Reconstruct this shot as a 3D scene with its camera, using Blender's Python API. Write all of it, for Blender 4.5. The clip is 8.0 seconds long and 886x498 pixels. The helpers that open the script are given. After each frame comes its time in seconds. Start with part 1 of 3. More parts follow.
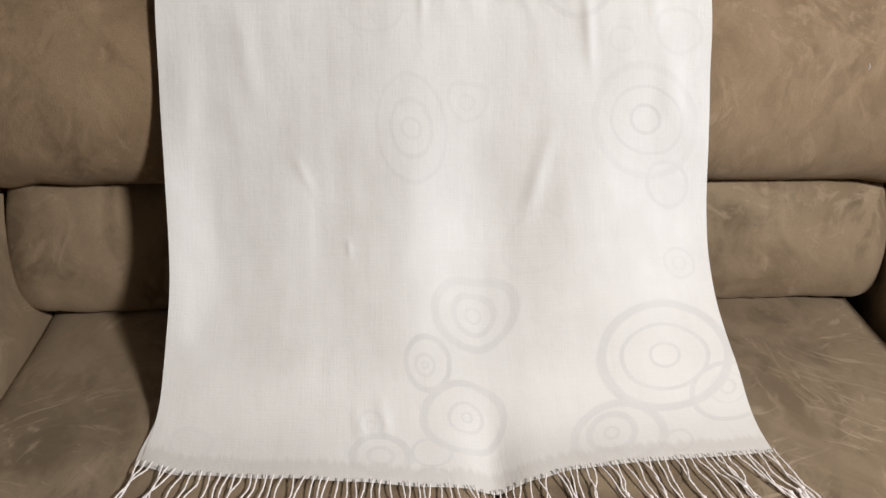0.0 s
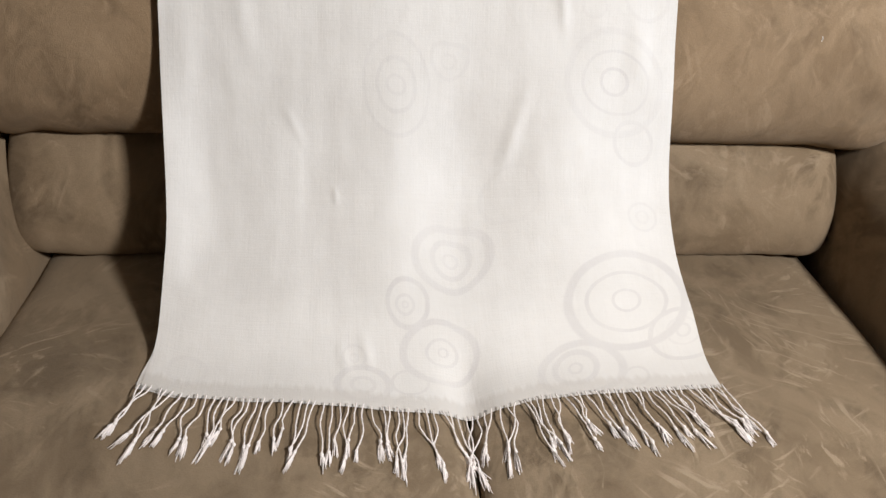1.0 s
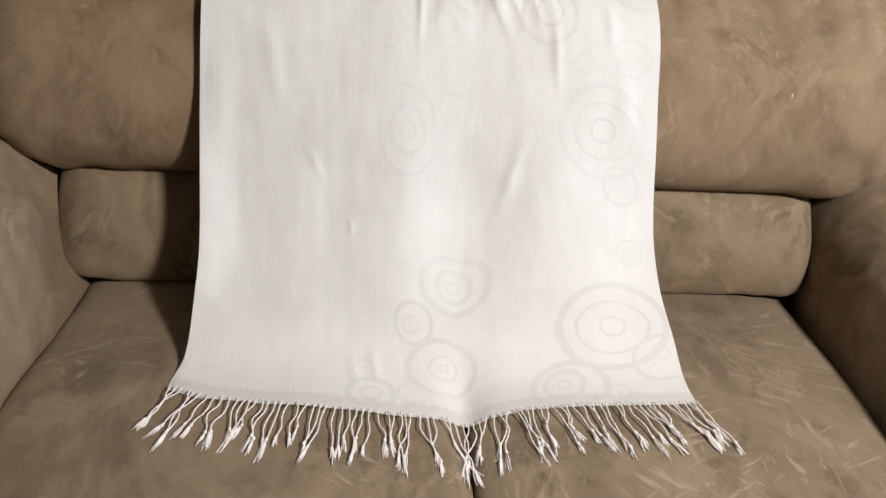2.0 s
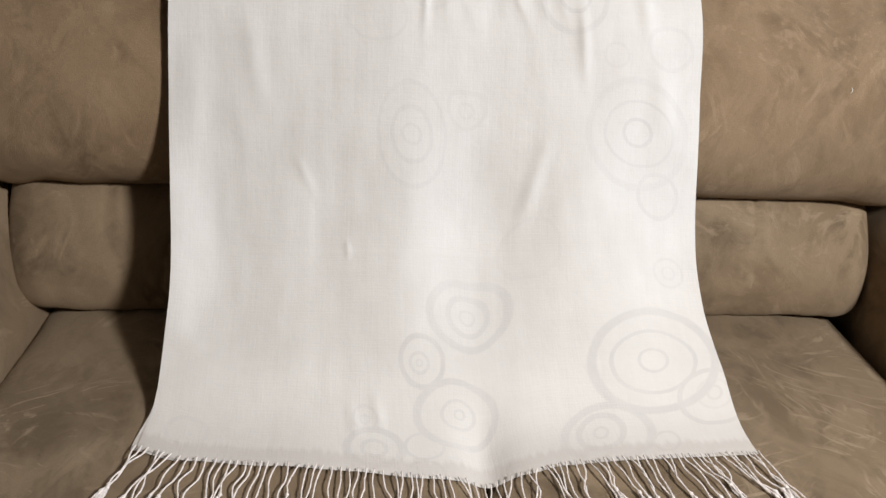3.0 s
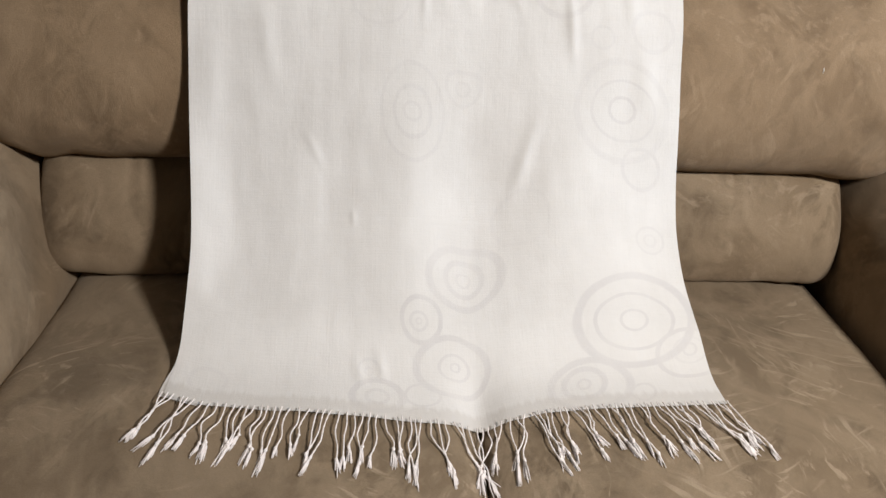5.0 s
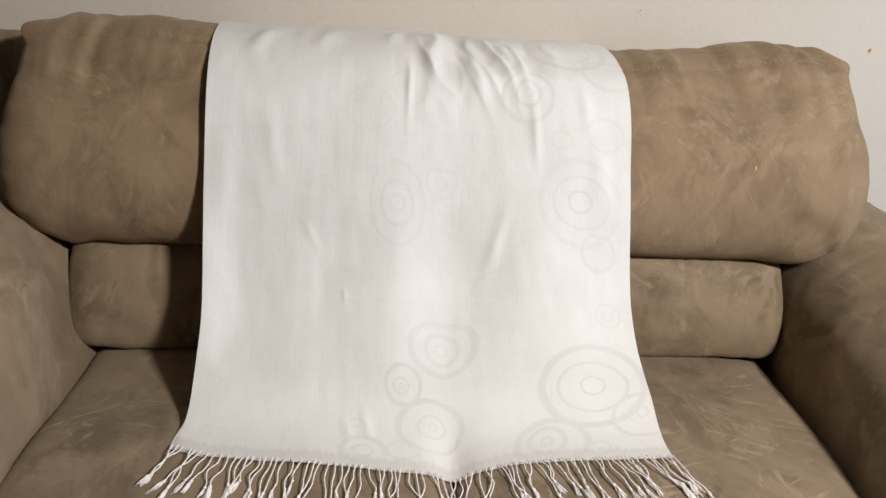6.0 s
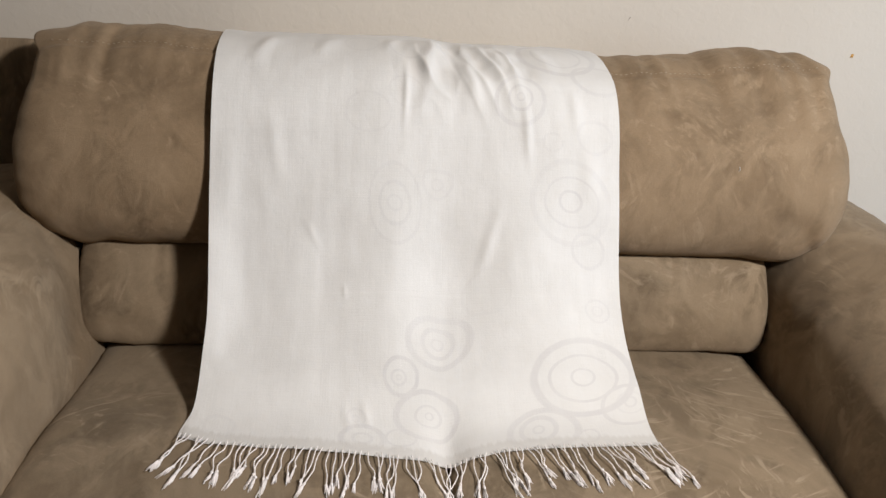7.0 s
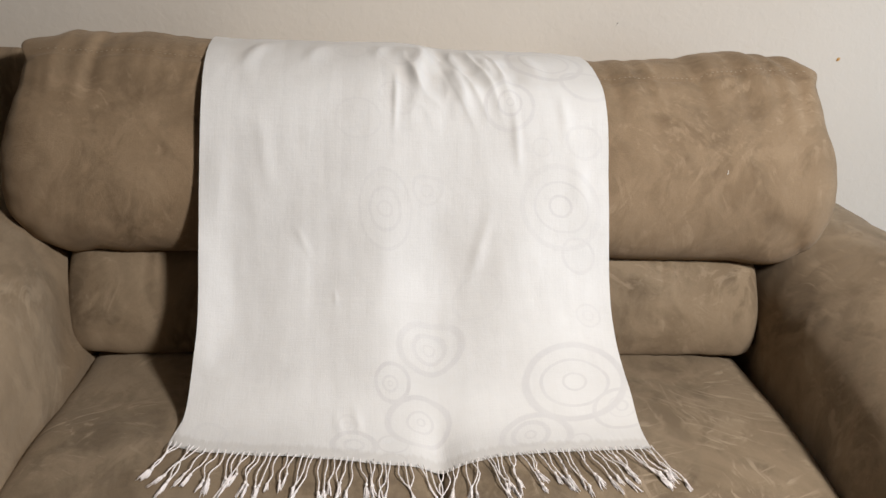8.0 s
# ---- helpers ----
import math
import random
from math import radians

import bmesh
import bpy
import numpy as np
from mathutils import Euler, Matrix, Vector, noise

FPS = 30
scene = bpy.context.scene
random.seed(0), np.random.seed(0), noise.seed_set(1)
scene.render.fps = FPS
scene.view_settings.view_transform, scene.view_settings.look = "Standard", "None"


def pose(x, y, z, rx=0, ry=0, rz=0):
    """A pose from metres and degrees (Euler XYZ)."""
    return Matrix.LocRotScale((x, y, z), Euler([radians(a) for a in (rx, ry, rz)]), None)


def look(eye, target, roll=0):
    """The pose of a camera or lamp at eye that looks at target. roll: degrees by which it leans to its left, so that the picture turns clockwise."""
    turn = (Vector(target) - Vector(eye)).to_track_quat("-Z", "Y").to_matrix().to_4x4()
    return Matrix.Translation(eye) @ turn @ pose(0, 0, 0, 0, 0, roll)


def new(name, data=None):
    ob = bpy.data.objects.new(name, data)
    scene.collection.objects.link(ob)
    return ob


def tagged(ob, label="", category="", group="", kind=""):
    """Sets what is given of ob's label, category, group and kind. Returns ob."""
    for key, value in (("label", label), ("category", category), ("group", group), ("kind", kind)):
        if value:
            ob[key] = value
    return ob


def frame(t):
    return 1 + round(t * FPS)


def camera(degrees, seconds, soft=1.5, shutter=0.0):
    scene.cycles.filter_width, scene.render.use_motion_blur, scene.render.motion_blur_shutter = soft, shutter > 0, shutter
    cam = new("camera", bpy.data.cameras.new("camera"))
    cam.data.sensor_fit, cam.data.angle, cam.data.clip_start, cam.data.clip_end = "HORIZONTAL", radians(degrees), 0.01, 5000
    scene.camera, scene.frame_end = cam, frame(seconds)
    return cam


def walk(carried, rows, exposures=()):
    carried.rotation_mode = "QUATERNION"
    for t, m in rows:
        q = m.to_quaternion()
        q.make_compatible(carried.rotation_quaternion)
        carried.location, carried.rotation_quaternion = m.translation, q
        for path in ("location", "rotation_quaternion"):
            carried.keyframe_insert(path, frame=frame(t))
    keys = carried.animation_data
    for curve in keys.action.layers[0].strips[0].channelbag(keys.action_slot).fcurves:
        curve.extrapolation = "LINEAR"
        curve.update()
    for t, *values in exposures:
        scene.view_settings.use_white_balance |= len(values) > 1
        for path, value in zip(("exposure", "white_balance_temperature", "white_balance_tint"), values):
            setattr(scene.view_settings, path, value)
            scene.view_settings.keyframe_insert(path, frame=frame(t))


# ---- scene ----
cam = camera(53.9, 8.0)
ROWS = [
    (0, (-0.146, -1.057, 1.138), (0.018, 0.684, 0.168), 1.8),
    (0.5, (-0.158, -1.089, 1.132), (0.042, 0.614, 0.102), 2.1),
    (1, (-0.159, -1.144, 1.144), (0.061, 0.567, 0.132), 3.9),
    (1.2, (-0.145, -1.202, 1.131), (0.06, 0.54, 0.171), 4.3),
    (2.3, (-0.156, -1.284, 1.155), (0.023, 0.509, 0.288), 4.2),
    (2.5, (-0.152, -1.245, 1.148), (0.032, 0.546, 0.277), 4.1),
    (3, (-0.163, -1.105, 1.102), (0.036, 0.683, 0.227), 3.8),
    (3.5, (-0.161, -1.051, 1.091), (0.028, 0.721, 0.182), 3.5),
    (4, (-0.161, -1.046, 1.093), (0.029, 0.702, 0.141), 3.7),
    (4.2, (-0.162, -1.063, 1.095), (0.024, 0.685, 0.14), 3.8),
    (5.3, (-0.155, -1.259, 1.148), (0.025, 0.539, 0.292), 3.5),
    (5.5, (-0.148, -1.299, 1.158), (0.026, 0.531, 0.37), 3.2),
    (6, (-0.142, -1.365, 1.167), (0.034, 0.499, 0.464), 3.5),
    (6.5, (-0.144, -1.416, 1.171), (0.029, 0.453, 0.481), 3.8),
    (7, (-0.139, -1.425, 1.173), (0.035, 0.445, 0.486), 3.3),
    (7.5, (-0.139, -1.429, 1.174), (0.044, 0.445, 0.499), 3.1),
    (8, (-0.138, -1.426, 1.172), (0.056, 0.447, 0.5), 3.0),
]
walk(cam, [(t, look(eye, target, roll)) for t, eye, target, roll in ROWS],
     [(0.0, 0.0), (0.5, 0.06), (1.0, 0.10), (2.5, 0.08), (3.5, 0.0), (4.0, 0.0), (5.5, 0.03), (8.0, 0.03)])
# The loveseat stands along x; its seat meets the back at y = 0 and the room lies towards -y.


# ---- light ----
world = bpy.data.worlds.new("world")
scene.world = world
world.use_nodes = True
sky = world.node_tree.nodes.new("ShaderNodeTexSky")
sky.sky_type, sky.sun_disc = "NISHITA", False
sky.sun_elevation, sky.sun_rotation = radians(35), radians(200)
world.node_tree.links.new(sky.outputs[0], world.node_tree.nodes["Background"].inputs[0])
world.node_tree.nodes["Background"].inputs[1].default_value = 0.1


def lamp(name, kind, m, energy, colour, size, size_y=0.0):
    data = bpy.data.lights.new(name, kind)
    data.energy, data.color = energy, colour
    if kind == "AREA":
        data.shape, data.size, data.size_y = ("RECTANGLE" if size_y else "DISK"), size, size_y or size
    else:
        data.shadow_soft_size = size
    ob = new(name, data)
    ob.matrix_world = m
    return ob


# the room's warm lamp, high up to the right of the seat, and the daylight in the window
lamp("room_lamp", "AREA", look((0.90, -1.60, 1.84), (0.15, -0.4, 0.3)), 47.5, (1.0, 0.955, 0.905), 0.24)
lamp("window_daylight", "AREA", look((2.07, -0.65, 1.15), (0.8, 0.2, 0.6)), 11, (0.48, 0.72, 1.0), 0.8, 0.8)

# ---- materials ----


def material(name, rough=0.8):
    m = bpy.data.materials.new(name)
    m.use_nodes = True
    nt = m.node_tree
    b = nt.nodes["Principled BSDF"]
    b.inputs["Roughness"].default_value = rough
    return m, nt, b


def node(nt, kind, **inputs):
    n = nt.nodes.new(kind)
    for k, v in inputs.items():
        n.inputs[k.replace("_", " ")].default_value = v
    return n


def ramp(nt, source, stops):
    r = nt.nodes.new("ShaderNodeValToRGB")
    e = r.color_ramp.elements
    while len(e) < len(stops):
        e.new(0.5)
    for el, (p, c) in zip(e, stops):
        el.position = p
        el.color = (*c, 1) if len(c) == 3 else c
    nt.links.new(source, r.inputs[0])
    return r.outputs[0]


def mix(nt, kind, factor, a, b):
    n = nt.nodes.new("ShaderNodeMix")
    n.data_type, n.blend_type = "RGBA", kind
    for k, v in ((0, factor), (6, a), (7, b)):
        if isinstance(v, bpy.types.NodeSocket):
            nt.links.new(v, n.inputs[k])
        else:
            n.inputs[k].default_value = v if k == 0 else (*v, 1)
    return n.outputs[2]


def calc(nt, op, a, b=0.0, c=0.0, clamp=False):
    n = nt.nodes.new("ShaderNodeMath")
    n.operation, n.use_clamp = op, clamp
    for sock, v in zip(n.inputs, (a, b, c)):
        if isinstance(v, bpy.types.NodeSocket):
            nt.links.new(v, sock)
        else:
            sock.default_value = v
    return n.outputs[0]


def grain(nt, vec, scale, stretch=(1, 1, 1), detail=4.0, rough=0.55, distort=0.0, turn=(0, 0, 0)):
    if any(turn):
        spin = nt.nodes.new("ShaderNodeMapping")
        spin.inputs["Rotation"].default_value = turn
        nt.links.new(vec, spin.inputs[0])
        vec = spin.outputs[0]
    mp = nt.nodes.new("ShaderNodeMapping")
    mp.inputs["Scale"].default_value = stretch
    nt.links.new(vec, mp.inputs[0])
    n = node(nt, "ShaderNodeTexNoise", Scale=scale, Detail=detail, Roughness=rough, Distortion=distort)
    nt.links.new(mp.outputs[0], n.inputs["Vector"])
    return n.outputs[0]


def bump(nt, bsdf, height, strength, distance):
    b = node(nt, "ShaderNodeBump", Strength=strength, Distance=distance)
    nt.links.new(height, b.inputs["Height"])
    nt.links.new(b.outputs[0], bsdf.inputs["Normal"])
    return b


def suede_material(name, streak, turn, tone, patchy, scuffy, warm=1.0):
    """Microsuede: a nap that is brushed light in some places and dark in others."""
    m, nt, b = material(name, 0.92)
    tc = nt.nodes.new("ShaderNodeTexCoord")
    info = nt.nodes.new("ShaderNodeObjectInfo")
    off = nt.nodes.new("ShaderNodeVectorMath")
    off.operation = "MULTIPLY_ADD"
    off.inputs[1].default_value = (7.0, 3.0, 5.0)
    nt.links.new(info.outputs["Random"], off.inputs[0])
    nt.links.new(tc.outputs["Object"], off.inputs[2])
    v = off.outputs[0]
    warp = node(nt, "ShaderNodeTexNoise", Scale=4.5, Detail=2.0)
    nt.links.new(v, warp.inputs["Vector"])
    bent = nt.nodes.new("ShaderNodeVectorMath")
    bent.operation = "MULTIPLY_ADD"
    bent.inputs[1].default_value = (0.14, 0.14, 0.14)
    nt.links.new(warp.outputs["Color"], bent.inputs[0])
    nt.links.new(v, bent.inputs[2])
    w = bent.outputs[0]
    thin = tuple(a ** 2.6 for a in streak)
    fine_lines = tuple(a ** 3.4 for a in streak)
    broad = ramp(nt, grain(nt, v, 3.2, detail=2, distort=0.3), [(0.35, (0, 0, 0)), (0.65, (1, 1, 1))])
    field = ramp(nt, grain(nt, v, 6.5, detail=4, distort=0.3), [(0.40, (0, 0, 0)), (0.62, (1, 1, 1))])
    # the nap lies in clouds: some with a soft rim, some with a sharper one
    cloud = ramp(nt, grain(nt, w, 9.0, streak, 6, 0.60, 0.5, turn), [(0.44, (0, 0, 0)), (0.60, (1, 1, 1))])
    mottle = ramp(nt, grain(nt, w, 24, streak, 6, 0.62, 0.6, tuple(-1.1 * a for a in turn)), [(0.47, (0, 0, 0)), (0.57, (1, 1, 1))])
    dark = ramp(nt, grain(nt, w, 12, streak, 6, 0.66, 0.4, tuple(-0.8 * a for a in turn)), [(0.50, (0, 0, 0)), (0.60, (1, 1, 1))])
    brush = ramp(nt, grain(nt, w, 40, thin, 4, 0.62, 0.2, tuple(1.35 * a for a in turn)), [(0.54, (0, 0, 0)), (0.63, (1, 1, 1))])
    lines = [ramp(nt, grain(nt, w, size, fine_lines, 3, 0.6, 0.3, tuple(k * a for a in turn)), [(0.57, (0, 0, 0)), (0.67, (1, 1, 1))])
             for size, k in ((80, 0.55), (95, -0.45), (70, 1.5))]
    areas = [ramp(nt, grain(nt, off.outputs[0], 5.0 + k, detail=3), [(0.50, (0, 0, 0)), (0.60, (1, 1, 1))]) for k in range(3)]
    scuff = None
    for line, area in zip(lines, areas):
        bit = calc(nt, "MULTIPLY", line, area)
        scuff = bit if scuff is None else calc(nt, "MAXIMUM", scuff, bit)
    fine = grain(nt, v, 700, detail=2)
    d, l = [(tone * warm * k[0], tone * k[1], tone / warm * k[2]) for k in ((0.180, 0.131, 0.085), (0.222, 0.163, 0.106))]
    pale = (1.36 * l[0], 1.40 * l[1], 1.45 * l[2])
    col = mix(nt, "MIX", broad, d, l)
    col = mix(nt, "MIX", calc(nt, "MULTIPLY", dark, patchy), col, tuple(0.74 * c for c in d))
    col = mix(nt, "MIX", calc(nt, "MULTIPLY", cloud, 0.8 * patchy), col, pale)
    col = mix(nt, "MIX", calc(nt, "MULTIPLY", calc(nt, "MULTIPLY", mottle, field), patchy), col, pale)
    col = mix(nt, "MIX", calc(nt, "MULTIPLY", calc(nt, "MULTIPLY", brush, field), 0.7 * scuffy), col, pale)
    col = mix(nt, "MIX", calc(nt, "MULTIPLY", scuff, scuffy), col, (1.7 * l[0], 1.8 * l[1], 1.95 * l[2]))
    col = mix(nt, "MULTIPLY", 0.35, col, ramp(nt, fine, [(0.3, (0.6, 0.6, 0.6)), (0.7, (1, 1, 1))]))
    nt.links.new(col, b.inputs["Base Color"])
    b.inputs["Sheen Weight"].default_value = 0.14
    b.inputs["Sheen Roughness"].default_value = 0.5
    b.inputs["Sheen Tint"].default_value = (0.9, 0.78, 0.62, 1)
    b.inputs["Specular IOR Level"].default_value = 0.15
    h = calc(nt, "ADD", calc(nt, "MULTIPLY", fine, 0.25), calc(nt, "MULTIPLY", grain(nt, v, 22, detail=4, distort=0.6), 1.0))
    bump(nt, b, h, 0.42, 0.005)
    return m


suede_back = suede_material("suede_back", (0.9, 1.0, 0.40), (0, 0.35, 0), 1.11, 0.50, 0.34, 1.05)
suede_lumbar = suede_material("suede_lumbar", (0.8, 1.0, 0.5), (0, 0.5, 0), 1.06, 0.75, 0.40)
suede_seat = suede_material("suede_seat", (0.45, 1.0, 1.0), (0, 0, 1.05), 1.00, 0.70, 0.78, 0.985)
# lighter copy of the suede, light on the arms put into its colour
suede_arm = suede_material("suede_arm", (1.0, 0.6, 0.42), (0.5, 0, 0), 1.20, 0.60, 0.36)


def plain(name, colour, rough=0.8, scale=60.0, depth=0.12):
    m, nt, b = material(name, rough)
    tc = nt.nodes.new("ShaderNodeTexCoord")
    n = grain(nt, tc.outputs["Object"], scale)
    lo = tuple(c * (1 - depth) for c in colour)
    hi = tuple(min(1, c * (1 + depth)) for c in colour)
    nt.links.new(ramp(nt, n, [(0.3, lo), (0.7, hi)]), b.inputs["Base Color"])
    bump(nt, b, n, 0.15, 0.001)
    return m


thread = plain("stitch_thread", (0.40, 0.33, 0.24), 0.7)
foot_wood = plain("dark_wood", (0.06, 0.035, 0.02), 0.4)
yarn = plain("fringe_yarn", (0.80, 0.75, 0.74), 0.85, 900, 0.06)
carpet = plain("carpet", (0.17, 0.145, 0.115), 0.95, 220, 0.25)
chip_paint = plain("ochre_chip", (0.50, 0.27, 0.07), 0.7, 300)
dark_mark = plain("dark_scuff", (0.16, 0.14, 0.13), 0.8, 300)
lint_white = plain("lint", (0.85, 0.83, 0.80), 0.9)


def wall_material():
    """Off-white paint over a lightly sprayed plaster texture."""
    m, nt, b = material("painted_plaster", 0.75)
    v = nt.nodes.new("ShaderNodeTexCoord").outputs["Object"]
    broad = grain(nt, v, 2.5, detail=3)
    spat = ramp(nt, grain(nt, v, 55, detail=3, rough=0.5, distort=0.4), [(0.42, (0, 0, 0)), (0.62, (1, 1, 1))])
    dirt = ramp(nt, grain(nt, v, 9, detail=5, rough=0.65), [(0.60, (0, 0, 0)), (0.80, (1, 1, 1))])
    col = ramp(nt, broad, [(0.3, (0.575, 0.518, 0.452)), (0.7, (0.615, 0.557, 0.490))])
    col = mix(nt, "MIX", calc(nt, "MULTIPLY", dirt, 0.12), col, (0.42, 0.385, 0.34))
    nt.links.new(col, b.inputs["Base Color"])
    bump(nt, b, calc(nt, "ADD", spat, calc(nt, "MULTIPLY", grain(nt, v, 240, detail=2), 0.3)), 0.13, 0.0018)
    return m


wall_paint = wall_material()

# woven rings: place across the cloth and up from the hem, half-width and half-height, half the band's breadth (metres), strength
LOWER_RINGS = [
    (0.258, 0.150, 0.0820, 0.0690, 0.0062, 0.95), (0.257, 0.148, 0.0560, 0.0430, 0.0028, 0.90), (0.256, 0.149, 0.0190, 0.0160, 0.0023, 0.90),
    (0.201, 0.046, 0.0530, 0.0440, 0.0058, 0.90), (0.193, 0.050, 0.0270, 0.0270, 0.0045, 0.80), (0.193, 0.050, 0.0080, 0.0085, 0.0021, 0.80),
    (0.336, 0.097, 0.0460, 0.0380, 0.0036, 0.85), (0.335, 0.104, 0.0090, 0.0090, 0.0020, 0.70), (0.335, 0.102, 0.0220, 0.0200, 0.0020, 0.50),
    (0.271, 0.031, 0.0155, 0.0170, 0.0022, 0.75), (-0.091, 0.043, 0.0310, 0.0300, 0.0050, 0.80), (-0.091, 0.042, 0.0135, 0.0130, 0.0030, 0.60),
    (-0.035, 0.053, 0.0220, 0.0215, 0.0021, 0.75), (-0.034, 0.010, 0.0200, 0.0180, 0.0021, 0.60), (-0.300, 0.046, 0.0230, 0.0210, 0.0030, 0.35),
]
MIDDLE_RINGS = [
    (0.004, 0.101, 0.0475, 0.0420, 0.0050, 1.00), (0.005, 0.102, 0.0195, 0.0180, 0.0022, 0.95), (0.007, 0.103, 0.0060, 0.0058, 0.0017, 0.95),
    (-0.035, 0.169, 0.0260, 0.0340, 0.0036, 0.95), (-0.039, 0.166, 0.0110, 0.0135, 0.0023, 0.80), (-0.039, 0.166, 0.0035, 0.0042, 0.0015, 0.70),
    (0.026, 0.238, 0.0470, 0.0470, 0.0058, 0.65), (0.026, 0.239, 0.0235, 0.0270, 0.0042, 0.60), (0.026, 0.239, 0.0090, 0.0100, 0.0020, 0.50),
    (-0.104, 0.087, 0.0140, 0.0165, 0.0021, 0.50), (-0.104, 0.086, 0.0050, 0.0060, 0.0018, 0.40), (0.281, 0.275, 0.0210, 0.0190, 0.0021, 0.50),
    (0.281, 0.275, 0.0088, 0.0082, 0.0020, 0.40), (0.268, 0.376, 0.0280, 0.0290, 0.0030, 0.50), (0.099, 0.310, 0.0340, 0.0380, 0.0030, 0.22),
]
UPPER_RINGS = [
    (0.238, 0.455, 0.0190, 0.0172, 0.0026, 0.85), (0.240, 0.454, 0.0470, 0.0420, 0.0023, 0.62), (0.238, 0.453, 0.0670, 0.0690, 0.0050, 0.36),
    (-0.040, 0.466, 0.0435, 0.0660, 0.0030, 0.40), (-0.040, 0.466, 0.0255, 0.0345, 0.0030, 0.48), (-0.040, 0.466, 0.0120, 0.0122, 0.0022, 0.45),
    (0.030, 0.514, 0.0230, 0.0230, 0.0030, 0.35), (0.030, 0.514, 0.0090, 0.0090, 0.0020, 0.30), (-0.086, 0.613, 0.0380, 0.0345, 0.0024, 0.36),
    (0.207, 0.552, 0.0160, 0.0150, 0.0022, 0.36), (0.280, 0.569, 0.0300, 0.0270, 0.0032, 0.40),
]
TOP_RINGS = [
    (0.153, 0.628, 0.0195, 0.0225, 0.0028, 0.80), (0.153, 0.625, 0.0410, 0.0450, 0.0042, 0.75), (0.154, 0.628, 0.0060, 0.0070, 0.0018, 0.60),
    (0.234, 0.760, 0.0670, 0.0700, 0.0055, 0.75), (0.234, 0.760, 0.0450, 0.0460, 0.0025, 0.70), (0.297, 0.685, 0.0450, 0.0380, 0.0042, 0.65),
    (-0.012, 0.780, 0.0360, 0.0400, 0.0030, 0.55), (-0.095, 0.786, 0.0300, 0.0340, 0.0026, 0.30), (-0.020, 0.658, 0.0300, 0.0300, 0.0026, 0.30),
]


def cloth_material():
    """White linen with circles woven into it, a coarser band along the hem and slubs in both thread directions."""
    m, nt, b = material("jacquard_cloth", 0.82)
    maps = [nt.nodes.new("ShaderNodeUVMap") for _ in range(2)]
    maps[0].uv_map, maps[1].uv_map = "UVMap", "Pattern"
    uv, figure = maps[0].outputs[0], maps[1].outputs[0]
    wob = nt.nodes.new("ShaderNodeTexNoise")
    wob.inputs["Scale"].default_value = 28
    nt.links.new(figure, wob.inputs["Vector"])
    sh = nt.nodes.new("ShaderNodeVectorMath")
    sh.operation = "MULTIPLY_ADD"
    sh.inputs[1].default_value = (0.004, 0.004, 0)
    nt.links.new(wob.outputs["Color"], sh.inputs[0])
    nt.links.new(figure, sh.inputs[2])
    total = None
    for cx, cv, wide, tall, half, strength in LOWER_RINGS + MIDDLE_RINGS + UPPER_RINGS + TOP_RINGS:
        away = nt.nodes.new("ShaderNodeVectorMath")
        away.operation = "SUBTRACT"
        nt.links.new(sh.outputs[0], away.inputs[0])
        away.inputs[1].default_value = (cx + 0.002, cv + 0.002, 0)
        unit = nt.nodes.new("ShaderNodeVectorMath")
        unit.operation = "MULTIPLY"
        nt.links.new(away.outputs[0], unit.inputs[0])
        unit.inputs[1].default_value = (1 / wide, 1 / tall, 0)
        reach = nt.nodes.new("ShaderNodeVectorMath")
        reach.operation = "LENGTH"
        nt.links.new(unit.outputs[0], reach.inputs[0])
        band = calc(nt, "ABSOLUTE", calc(nt, "SUBTRACT", reach.outputs["Value"], 1.0))
        band = calc(nt, "SUBTRACT", 1.0, calc(nt, "MULTIPLY", band, (wide + tall) / 2 / (1.15 * half)))
        band = calc(nt, "MULTIPLY", calc(nt, "MULTIPLY", band, 2.4, clamp=True), strength)
        total = band if total is None else calc(nt, "MAXIMUM", total, band)
    sep = nt.nodes.new("ShaderNodeSeparateXYZ")
    nt.links.new(figure, sep.inputs[0])
    edge = calc(nt, "ADD", sep.outputs[1], calc(nt, "MULTIPLY", grain(nt, uv, 1.0, (160, 6, 1), 2), -0.024))
    hem = calc(nt, "MULTIPLY", calc(nt, "SUBTRACT", 0.021, edge), 110, clamp=True)
    worn = ramp(nt, grain(nt, uv, 16, detail=4), [(0.30, (0.34, 0.34, 0.34)), (0.62, (0.74, 0.74, 0.74))])
    slub_u = ramp(nt, grain(nt, uv, 1.0, (520, 22, 1), 3), [(0.35, (0, 0, 0)), (0.75, (1, 1, 1))])
    slub_v = ramp(nt, grain(nt, uv, 1.0, (30, 480, 1), 3), [(0.35, (0, 0, 0)), (0.75, (1, 1, 1))])
    threads = calc(nt, "ADD", slub_u, slub_v)
    col = mix(nt, "MIX", ramp(nt, grain(nt, uv, 11, detail=6, rough=0.65), [(0.3, (0, 0, 0)), (0.7, (1, 1, 1))]), (0.672, 0.659, 0.646), (0.732, 0.720, 0.709))
    col = mix(nt, "MIX", calc(nt, "MULTIPLY", threads, 0.15), col, (0.63, 0.61, 0.60))
    col = mix(nt, "MIX", calc(nt, "MULTIPLY", total, worn), col, (0.582, 0.565, 0.568))
    col = mix(nt, "MIX", calc(nt, "MULTIPLY", hem, 0.62), col, (0.56, 0.535, 0.51))
    nt.links.new(col, b.inputs["Base Color"])
    b.inputs["Sheen Weight"].default_value = 0.12
    b.inputs["Specular IOR Level"].default_value = 0.2
